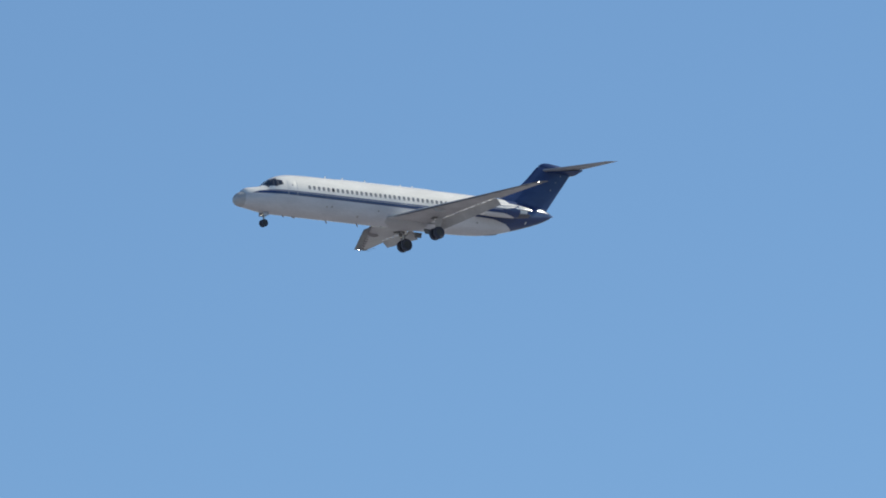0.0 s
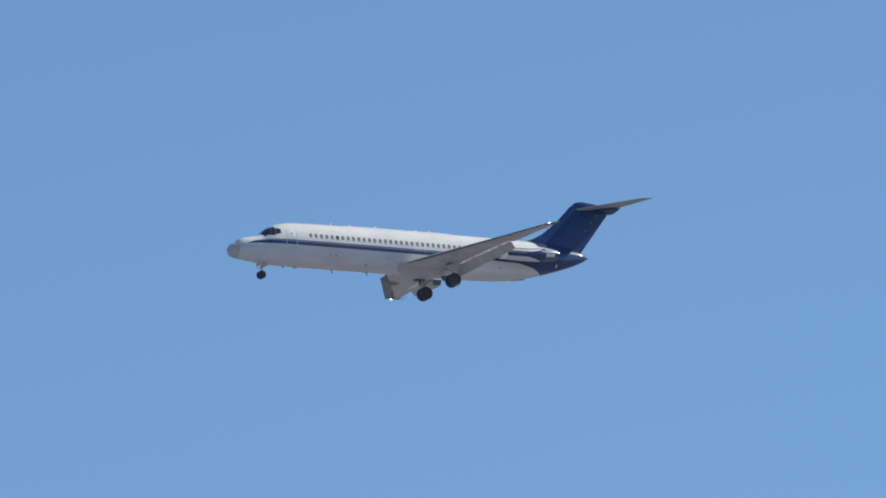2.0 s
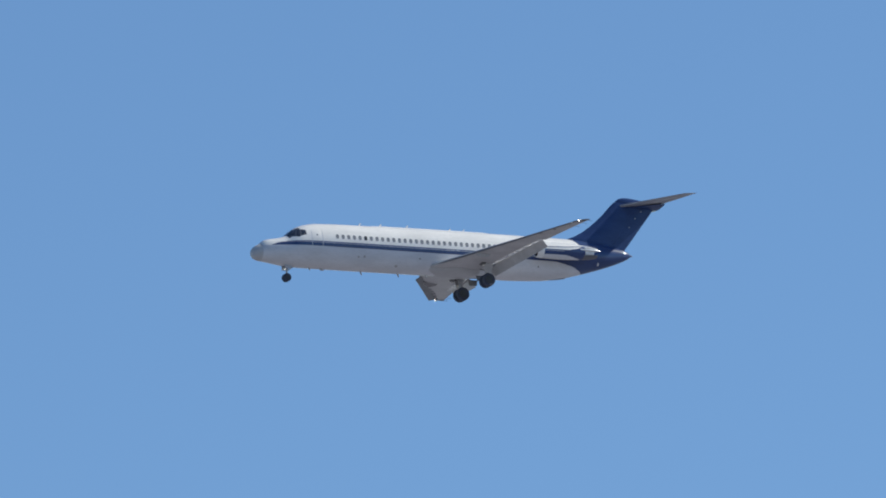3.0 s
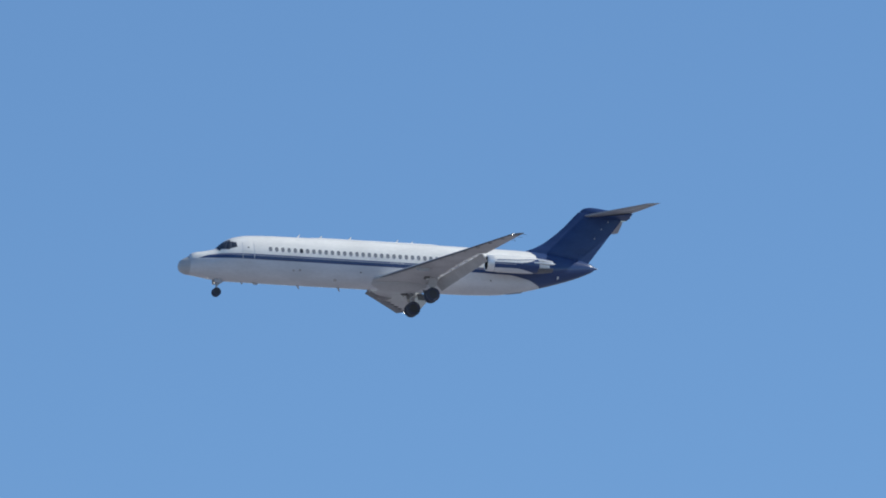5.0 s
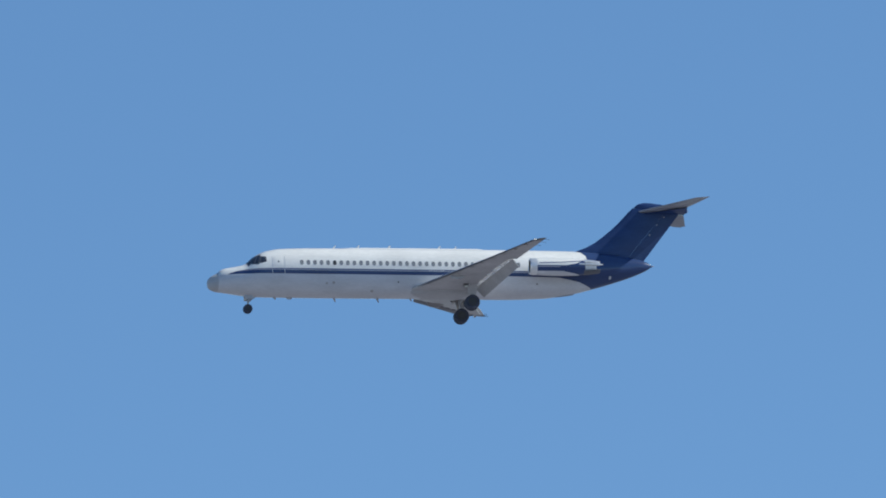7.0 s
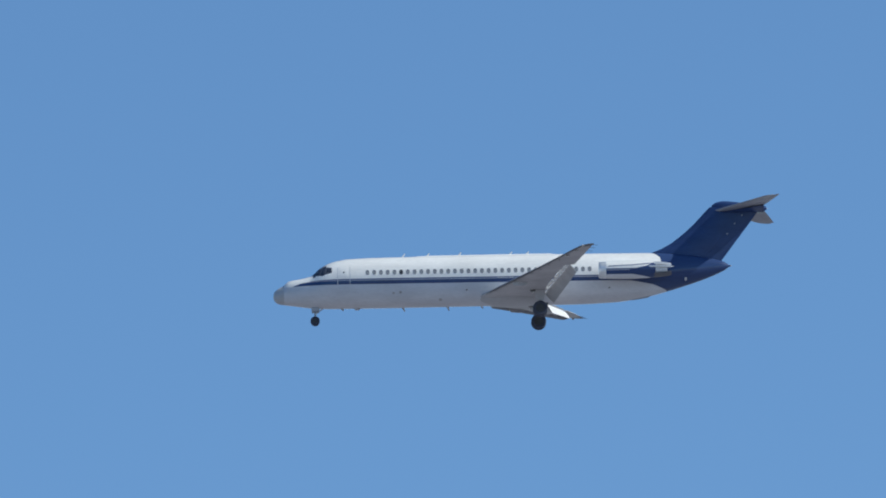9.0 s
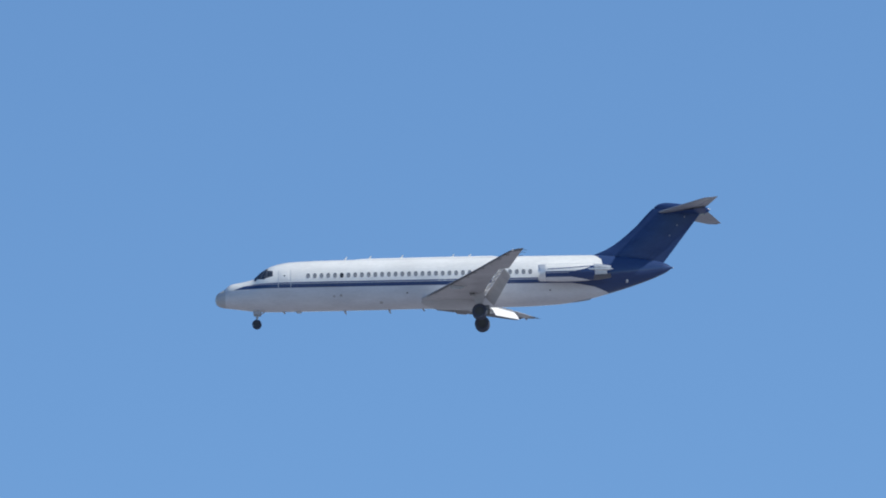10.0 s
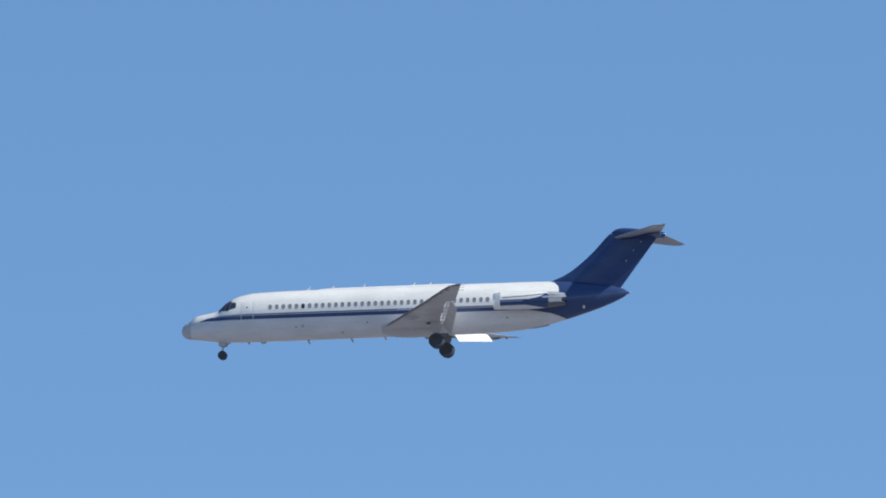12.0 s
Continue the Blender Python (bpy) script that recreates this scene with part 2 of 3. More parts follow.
def foil(x, y, z, chord, thick, turn=0.0, upto=1.0, n=12, axis="y", camber=0.02, start=0.0):
    """One closed section: leading edge at (x, y, z), running aft; turn: degrees nose-up; start, upto: the share of the chord that is kept."""
    pts = []
    for side in (1, -1):
        # an open end of the section keeps both its corners
        ks = range(n + 1) if side == 1 else range(n if upto < 1 else n - 1, -1 if start > 0 else 0, -1)
        for k in ks:
            u = start + (1 - math.cos(math.pi * k / n)) / 2 * (upto - start)
            t = 5 * thick * (0.2969 * math.sqrt(u) - 0.126 * u - 0.3516 * u**2 + 0.2843 * u**3 - 0.1015 * u**4) + 0.0015
            pts.append((u, side * t + camber * 4 * u * (1 - u)))
    c, s = math.cos(radians(turn)), math.sin(radians(turn))
    ring = []
    for u, v in pts:
        a, b = chord * (u * c + v * s), chord * (-u * s + v * c)
        ring.append((x + a, y, z + b) if axis == "y" else (x + a, b, z))
    return ring


# ---- ground, far below the view ----
def build_ground():
    bm = bmesh.new()
    n, rings = 64, [30, 300, 1200, 3000, 6000]
    hub = bm.verts.new((0, 0, 0))
    old = None
    for r in rings:
        vs = [bm.verts.new((r * math.cos(2 * math.pi * k / n), r * math.sin(2 * math.pi * k / n), 0)) for k in range(n)]
        for k in range(n):
            j = (k + 1) % n
            bm.faces.new((hub, vs[k], vs[j]) if old is None else (old[k], vs[k], vs[j], old[j]))
        old = vs
    g = part("ground", bm, material("pale_ground", (0.215, 0.21, 0.235), 0.9, spread=0.25, grain=0.1, dirt=(0.02, 0.02, 0.02)), None, smooth=False)
    tagged(g, "pale grey open ground under the approach path", "ground", kind="structure")


build_ground()

# ---- the airliner ----
airliner = tagged(new("airliner"), "white twin-jet airliner with blue tail and stripe, gear down", "airplane")

# station: top, bottom, half width
BODY = ((-0.25, -0.98, -1.04, 0.03), (-0.21, -0.76, -1.23, 0.26), (-0.10, -0.58, -1.38, 0.43), (0.06, -0.45, -1.49, 0.56), (0.28, -0.33, -1.56, 0.68), (0.50, -0.20, -1.60, 0.77), (0.66, -0.03, -1.62, 0.83), (0.90, 0.11, -1.65, 0.92), (1.25, 0.19, -1.69, 1.03), (1.75, 0.27, -1.76, 1.18),
        (2.50, 0.46, -1.86, 1.36), (3.15, 1.00, -1.91, 1.49), (3.60, 1.29, -1.92, 1.56), (4.20, 1.50, -1.93, 1.61), (5.20, 1.67, -1.93, 1.66), (7.50, 1.75, -1.93, 1.675),
        (14.0, 1.79, -1.90, 1.675), (21.5, 1.81, -1.88, 1.675), (24.4, 1.80, -1.77, 1.60), (26.5, 1.79, -1.47, 1.40), (28.1, 1.74, -1.08, 1.14), (29.8, 1.60, -0.58, 0.84),
        (31.4, 1.34, -0.02, 0.52), (32.4, 1.06, 0.44, 0.27), (32.85, 0.80, 0.72, 0.04))


def skin(x, z, side=-1, out=0.0):
    """The point of the fuselage's skin at station x and height z, and its outward normal."""
    def y_at(xx, zz):
        zt, zb, w = smoothed(BODY, xx)
        u = max(-0.999, min(0.999, (zz - (zt + zb) / 2) / ((zt - zb) / 2)))
        return w * math.sqrt(1 - u * u)
    y, e = y_at(x, z), 0.02
    nrm = Vector((-(y_at(x + e, z) - y_at(x - e, z)) / (2 * e), 1, -(y_at(x, z + e) - y_at(x, z - e)) / (2 * e))).normalized()
    p = Vector((x, y, z)) + nrm * out
    return Vector((p.x, side * p.y, p.z)), Vector((nrm.x, side * nrm.y, nrm.z))


def body_ring(x, n=48):
    zt, zb, w = smoothed(BODY, x)
    return [(x, w * math.sin(2 * math.pi * k / n), (zt + zb) / 2 + (zt - zb) / 2 * math.cos(2 * math.pi * k / n)) for k in range(n)]


def skin_patch(bm, corners, side, out=0.012, n=6):
    """A curved plate on the skin between four (x, z) corners, with its edge turned in."""
    grid = []
    (a, b, c, d) = [Vector(p) for p in corners]
    for i in range(n + 1):
        row = []
        for j in range(n + 1):
            u, v = i / n, j / n
            q = (a * (1 - u) + b * u) * (1 - v) + (d * (1 - u) + c * u) * v
            inset = -0.02 if i in (0, n) or j in (0, n) else out
            row.append(bm.verts.new(skin(q.x, q.y, side, inset)[0]))
        grid.append(row)
    for i in range(n):
        for j in range(n):
            bm.faces.new((grid[i][j], grid[i + 1][j], grid[i + 1][j + 1], grid[i][j + 1]))
    return bm


def build_fuselage():
    xs = [0.522, 0.6, 0.66, 0.75, 0.9, 1.1] + [1.3 + 0.2 * k for k in range(20)] + [5.5 + 0.75 * k for k in range(21)] + [21.2 + 0.4 * k for k in range(29)] + [32.7, 32.85]
    body = part("fuselage", loft(bmesh.new(), [body_ring(x) for x in xs]), M_LIVERY, airliner)
    part("radome", loft(bmesh.new(), [body_ring(x) for x in (-0.25, -0.245, -0.235, -0.21, -0.16, -0.1, -0.03, 0.06, 0.16, 0.28, 0.4, 0.52)]), M_RADOME, body, "pale grey radome on the nose")
    # cockpit glazing
    # two flat windscreens in front, the side panes behind, each with a dark surround on the skin
    def front_patch(corners, side, out, n=6):
        bm, grid = bmesh.new(), []
        a, b, c, d = [Vector(p) for p in corners]
        for i in range(n + 1):
            row = []
            for j in range(n + 1):
                u, v = i / n, j / n
                q = (a * (1 - u) + b * u) * (1 - v) + (d * (1 - u) + c * u) * v
                zt, zb, w = smoothed(BODY, q.x)
                t, lift = radians(q.y), -0.02 if i in (0, n) or j in (0, n) else out
                row.append(bm.verts.new((q.x - lift * 0.5, side * (w + lift) * math.sin(t), (zt + zb) / 2 + ((zt - zb) / 2 + lift) * math.cos(t))))
            grid.append(row)
        for i in range(n):
            for j in range(n):
                bm.faces.new((grid[i][j], grid[i + 1][j], grid[i + 1][j + 1], grid[i][j + 1]))
        return bm
    for side in (-1, 1):
        part("windscreen_surround", front_patch(((2.44, 0), (2.56, 58), (3.42, 50), (3.34, 0)), side, 0.010), M_SURROUND, body, "dark windscreen surround")
        part("windscreen", front_patch(((2.52, 5), (2.64, 46), (3.24, 40), (3.26, 5)), side, 0.024), M_GLASS, body, "dark windscreen pane")
    surround = (((2.56, 0.26), (3.50, 0.12), (3.68, 1.24), (3.32, 1.10)), ((3.28, 0.20), (4.06, 0.42), (4.04, 0.90), (3.44, 1.06)))
    panes = (((2.66, 0.29), (3.06, 0.23), (3.38, 1.00), (3.30, 0.98)), ((3.10, 0.22), (3.46, 0.19), (3.62, 1.08), (3.44, 1.05)), ((3.54, 0.36), (4.02, 0.47), (4.00, 0.86), (3.64, 0.94)))
    for side in (-1, 1):
        for c in surround:
            part("cockpit_surround", skin_patch(bmesh.new(), c, side, 0.008, 8), M_SURROUND, body, "dark cockpit window surround")
        for c in panes:
            part("cockpit_window", skin_patch(bmesh.new(), c, side, 0.020), M_GLASS, body, "dark cockpit window pane")
    # cabin windows
    bm = bmesh.new()
    ring = lambda rx, rz, y: [(rx * math.copysign(abs(math.cos(t)) ** 0.8, math.cos(t)), y, rz * math.copysign(abs(math.sin(t)) ** 0.8, math.sin(t))) for t in (2 * math.pi * k / 16 for k in range(16))]
    loft(bm, [ring(0.145, 0.205, -0.03), ring(0.135, 0.19, 0.006), ring(0.12, 0.175, 0.002)])
    first = part("cabin_window", bm, M_PANE, body)
    dark = first.data.copy()
    dark.materials.clear()
    dark.materials.append(M_BLIND)
    data = first.data
    bpy.data.objects.remove(first)
    for side in (-1, 1):
        for k in range(34):
            p, nrm = skin(6.56 + 0.486 * k, 0.40, side, 0.0)
            m = Matrix.Translation(p) @ nrm.to_track_quat("Y", "Z").to_matrix().to_4x4()
            shared("cabin_window", dark if (k == 5 and side == -1) else data, body, m)
    # forward passenger door, outlined by its trim, with step plate and peephole
    for side, x0, x1 in ((-1, 4.40, 5.30), (1, 4.55, 5.25)):
        bm = bmesh.new()
        for a, b in (((x0, -0.68), (x0, 1.02)), ((x1, -0.68), (x1, 1.02))):
            skin_patch(bm, ((a[0] - 0.025, a[1]), (a[0] + 0.025, a[1]), (b[0] + 0.025, b[1]), (b[0] - 0.025, b[1])), side, 0.006, 8)
        skin_patch(bm, ((x0 - 0.03, -0.74), (x1 + 0.03, -0.74), (x1 + 0.03, -0.68), (x0 - 0.03, -0.68)), side, 0.008, 8)
        part("door_trim", bm, M_DOOR_LINE, body, "grey trim round the forward door")
        part("passenger_door", skin_patch(bmesh.new(), ((x0 + 0.03, -0.04), (x1 - 0.03, -0.04), (x1 - 0.03, 1.02), (x0 + 0.03, 1.02)), side, 0.004, 8), M_WHITE, body, "white forward passenger door")
        bm = bmesh.new()
        p, nrm = skin((x0 + x1) / 2, 0.44, side)
        tube(bm, p - nrm * 0.03, p + nrm * 0.01, 0.06)
        part("door_window", bm, M_GLASS, body)
    # a short line of small white marks on the blue stripe by the wing
    for k, w in enumerate((0.13, 0.09, 0.13, 0.11, 0.06, 0.13, 0.10)):
        x = 15.95 + 0.17 * k
        part("marking", skin_patch(bmesh.new(), ((x, -0.18), (x + w, -0.18), (x + w, -0.06), (x, -0.06)), -1, 0.005, 3), M_WHITE, body)
    # blade antennas above and below
    for x, h, c in ((9.10, 0.26, 0.30), (10.85, 0.26, 0.34), (13.15, 0.28, 0.36), (16.85, 0.26, 0.34), (18.05, 0.24, 0.34)):
        zt = smoothed(BODY, x)[0]
        bm = loft(bmesh.new(), [foil(x - 0.1, 0, zt - 0.05, c * 0.62, 0.12, axis="z", n=5, camber=0), foil(x + 0.16, 0, zt + h, c * 0.26, 0.12, axis="z", n=5, camber=0)])
        part("antenna", bm, M_WHITE, body, "white blade antenna")
    for x, h, c in ((4.65, 0.16, 0.30), (5.60, 0.14, 0.75), (9.10, 0.30, 0.26), (12.3, 0.30, 0.26), (14.75, 0.20, 0.24)):
        zb = smoothed(BODY, x)[1]
        bm = loft(bmesh.new(), [foil(x - 0.12, 0, zb + 0.05, c * 0.8, 0.12, axis="z", n=5, camber=0), foil(x + 0.08, 0, zb - h, c * 0.35, 0.12, axis="z", n=5, camber=0)])
        part("antenna", bm, M_WING, body, "grey blade antenna under the belly")
    # low strake under the tail
    bm = loft(bmesh.new(), [[(x, -w, smoothed(BODY, x)[1] + 0.06), (x, w, smoothed(BODY, x)[1] + 0.06), (x, w * 0.6, smoothed(BODY, x)[1] - h), (x, -w * 0.6, smoothed(BODY, x)[1] - h)] for x, w, h in ((25.5, 0.03, 0.0), (25.8, 0.09, 0.04), (26.4, 0.10, 0.06), (26.85, 0.09, 0.07), (26.95, 0.05, 0.0))])
    part("tail_strake", bm, M_TAILPLANE, body, "low grey strake under the tail", smooth=False)
    # long low fairing along the crown
    rings = []
    for k in range(25):
        u = k / 24
        x = 9.9 + 10.3 * u
        h = 0.065 * min(1.0, u * 9) ** 0.6 * min(1.0, (1 - u) * 30) ** 0.6
        zt = smoothed(BODY, x)[0] - 0.045
        rings.append([(x, 0.34 * math.cos(t), zt + (h + 0.045) * max(0.0, math.sin(t)) - 0.05 * max(0.0, -math.sin(t))) for t in (2 * math.pi * i / 16 for i in range(16))])
    part("crown_fairing", loft(bmesh.new(), rings), M_WHITE, body, "long low white fairing along the crown")
    # vents and ports low on the side
    for x, z, r in ((13.70, -0.96, 0.07), (11.80, -1.56, 0.14), (8.42, -1.10, 0.10), (8.92, -1.05, 0.11), (24.0, -0.95, 0.07)):
        p, nrm = skin(x, z, -1)
        bm = tube(bmesh.new(), p - nrm * 0.03, p + nrm * 0.008, r, r * 0.9)
        part("vent", bm, M_WELL if x > 13 else M_STAIN, body, "small dark vent on the fuselage side")
    # beacon-height fairing between wing and belly
    bm = bmesh.new()
    rings = []
    for k in range(15):
        u = k / 14
        x, s = 12.9 + 7.5 * u, math.sin(math.pi * u ** 1.12) ** 1.05
        rings.append([(x, (0.3 + 1.3 * s) * math.sin(t), -1.42 - (0.18 + 0.36 * s) * (math.cos(t) if math.cos(t) > 0 else math.cos(t) * 0.9)) for t in (2 * math.pi * i / 24 for i in range(24))])
    part("belly_fairing", loft(bm, rings), M_BELLY, airliner, "pale grey fairing under the wing root")


build_fuselage()


def build_fillet(side):
    """The flared white fillet between the fuselage side and the wing's upper skin."""
    rings = []
    for k in range(19):
        x = 15.0 + 4.6 * k / 18
        grow = min(1.0, (x - 15.0) / 2.4) * min(1.0, (19.65 - x) / 1.2)
        w, top, low = 0.01 + 0.62 * grow, -1.18 + 0.64 * min(1.0, (x - 15.0) / 2.4), -1.30 + 0.30 * math.sin(math.pi * min(1, max(0, (x - 14.9) / 4.8))) ** 0.7
        row = []
        for j in range(9):
            u = j / 8
            z = top + (low - top) * (1 - (1 - u) ** 2.0)
            y = skin(x, z, 1)[0].y + 0.006 + w * u ** 2.0
            row.append((x, side * y, z))
        rings.append(row + [(x, side * 1.2, low - 0.05), (x, side * 1.2, top)])
    part("wing_fillet", loft(bmesh.new(), rings), M_WHITE, airliner, "white flared fillet above the wing root")


for s_ in (-1, 1):
    build_fillet(s_)


def lamp(parent, name, at, r, label):
    """A forward-facing lamp: an open can with a glowing lens set back in it."""
    n, p = 16, Vector(at)
    ring = lambda dx, q: [p + Vector((dx, q * math.cos(2 * math.pi * k / n), q * math.sin(2 * math.pi * k / n))) for k in range(n)]
    can = part(name, loft(bmesh.new(), [ring(0.14, r * 0.7), ring(0.10, r * 1.1), ring(-0.03, r * 1.15), ring(-0.03, r), ring(0.08, r)]), M_STEEL, parent, label)
    bm = loft(bmesh.new(), [ring(0.078, r * 0.98), ring(0.06, r * 0.8), ring(0.05, r * 0.3)])
    part("lamp_lens", bm, M_LAMP, parent, "glowing lamp lens")
    return can


# ---- wings ----
def wing_le(y):
    return 15.0 + 0.545 * (y - 1.7)


def wing_te(y):
    return 20.2 + (y - 1.7) * 0.06 if y < 5.0 else 20.4 + (y - 5.0) * 0.234


def wing_z(y):
    return -1.36 + 0.088 * (y - 1.7) - 0.0006 * max(0.0, y - 5.0) ** 2


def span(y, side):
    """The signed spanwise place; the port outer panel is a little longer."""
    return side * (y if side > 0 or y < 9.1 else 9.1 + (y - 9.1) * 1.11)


def build_wing(side):
    def sec(y, upto):
        le, ch = wing_le(y), wing_te(y) - wing_le(y)
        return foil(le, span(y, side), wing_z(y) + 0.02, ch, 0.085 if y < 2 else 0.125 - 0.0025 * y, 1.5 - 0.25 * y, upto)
    bm = bmesh.new()
    ys = [(0.6, 0.80), (1.7, 0.77), (3.4, 0.78), (5.0, 0.79), (7.2, 0.73), (9.1, 0.68), (9.12, 0.97), (11.5, 0.98), (13.6, 0.98)]
    rings = [sec(y, u) for y, u in ys]
    wing = part("wing", loft(bm, rings), M_WING, airliner, "grey swept wing with flaps lowered")
    # dark rounded tip
    tip = []
    for y, cut in ((13.602, -0.05), (13.95, 0.08), (14.2, 0.34), (14.3, 0.56)):
        ch = wing_te(y) - wing_le(y)
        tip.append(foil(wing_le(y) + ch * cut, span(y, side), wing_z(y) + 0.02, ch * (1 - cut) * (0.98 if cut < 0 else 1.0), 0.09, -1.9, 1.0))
    part("wing_tip", loft(bmesh.new(), tip), M_TIP, wing, "dark wing tip cap")
    # leading-edge slat, drooped and standing off the wing
    for a, b in ((2.2, 5.6), (5.7, 9.4), (9.5, 13.6)):
        bm = bmesh.new()
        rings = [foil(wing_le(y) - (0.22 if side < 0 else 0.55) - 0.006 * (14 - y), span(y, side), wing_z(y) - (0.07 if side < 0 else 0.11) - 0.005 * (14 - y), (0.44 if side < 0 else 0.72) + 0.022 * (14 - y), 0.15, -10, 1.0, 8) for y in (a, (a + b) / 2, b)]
        if a < 3:
            # the root end runs out into the leading edge
            rings = [foil(wing_le(1.8) + 0.02, side * 1.8, wing_z(1.8) - 0.01, 0.3, 0.10, -4, 1.0, 8)] + [foil(wing_le(3.0) - 0.2, side * 3.0, wing_z(3.0) - 0.09, 0.62, 0.14, -9, 1.0, 8)] + rings[1:]
        loft(bm, rings)
        part("slat", bm, M_SLAT, wing, "dull dark leading-edge slat")
    for k in range(10):
        y = 2.8 + 1.12 * k
        x, z = wing_le(y), wing_z(y)
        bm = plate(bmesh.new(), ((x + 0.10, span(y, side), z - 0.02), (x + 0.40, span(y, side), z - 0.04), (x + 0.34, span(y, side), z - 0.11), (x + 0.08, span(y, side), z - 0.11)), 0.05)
        # Dark under the starboard wing, plain wing grey under the port.
        part("slat_track", bm, M_SLAT if side > 0 else M_WING, wing, "small slat track, darker under the starboard wing", smooth=False)
    # flaps, each with its vane in the slot ahead of it
    def flap_at(y):
        k = (y - 1.95) / 7.1
        return 19.32 + 1.62 * k, -1.38 + 0.70 * k, 0.98 - 0.24 * k
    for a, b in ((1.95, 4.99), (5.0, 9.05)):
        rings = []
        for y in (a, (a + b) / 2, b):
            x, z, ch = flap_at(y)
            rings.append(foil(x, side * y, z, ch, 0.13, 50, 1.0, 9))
        flap = part("flap", loft(bmesh.new(), rings), M_WING, wing, "trailing-edge flap lowered steeply, top whitened to look sunlit")
        # Upper faces take white: the sunlit look is put into the colour.
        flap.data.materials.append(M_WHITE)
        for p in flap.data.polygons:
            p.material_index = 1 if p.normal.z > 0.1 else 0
    # the vane in the slot, in lengths between the hinge brackets
    hinges = (3.3, 4.95, 6.0, 7.0, 8.0, 8.75)
    for a, b in zip((1.95,) + hinges, hinges):
        a, b = a + 0.22, b - 0.22
        vanes = []
        for y in (a, b):
            x, z, ch = flap_at(y)
            vanes.append(foil(x - 0.24, side * y, z + 0.05, 0.18, 0.18, 14, 1.0, 6))
        # The vane's white stands in for sunlight showing in the slot.
        part("flap_vane", loft(bmesh.new(), vanes), M_WHITE, wing, "slotted vane ahead of the flap, whitened to look sunlit")
    for y in hinges:
        x, z, ch = flap_at(y)
        bm = plate(bmesh.new(), ((x - 0.32, side * y, z + 0.12), (x + 0.08, side * y, z + 0.14), (x + 0.05, side * y, z - 0.02), (x - 0.24, side * y, z - 0.06)), 0.16)
        # Inboard brackets are whitened to look sunlit; outboard ones stay grey.
        part("flap_hinge", bm, M_WHITE if y < 4 else M_FLAP, wing, "flap hinge bracket, whitened to look sunlit" if y < 4 else "pale grey flap hinge bracket", smooth=False)
    # vortilon-like pylon under the leading edge
    bm = bmesh.new()
    y = 5.3
    plate(bm, ((wing_le(y) - 0.12, side * y, wing_z(y) - 0.05), (wing_le(y) + 1.2, side * y, wing_z(y) - 0.2), (wing_le(y) + 0.7, side * y, wing_z(y) - 0.42), (wing_le(y) + 0.05, side * y, wing_z(y) - 0.36)), 0.06)
    part("wing_pylon", bm, M_WING, wing, smooth=False)
    # landing light let into the tip
    y = 14.0
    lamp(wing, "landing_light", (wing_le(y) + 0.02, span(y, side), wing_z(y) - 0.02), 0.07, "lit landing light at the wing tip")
    # static wicks on the aileron and the tip
    for y in (12.6, 13.4, 14.05):
        bm = bmesh.new()
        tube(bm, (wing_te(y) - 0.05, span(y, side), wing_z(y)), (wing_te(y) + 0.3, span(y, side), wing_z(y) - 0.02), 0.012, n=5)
        part("static_wick", bm, M_SOOT_SHADE, wing)


for s_ in (-1, 1):
    build_wing(s_)


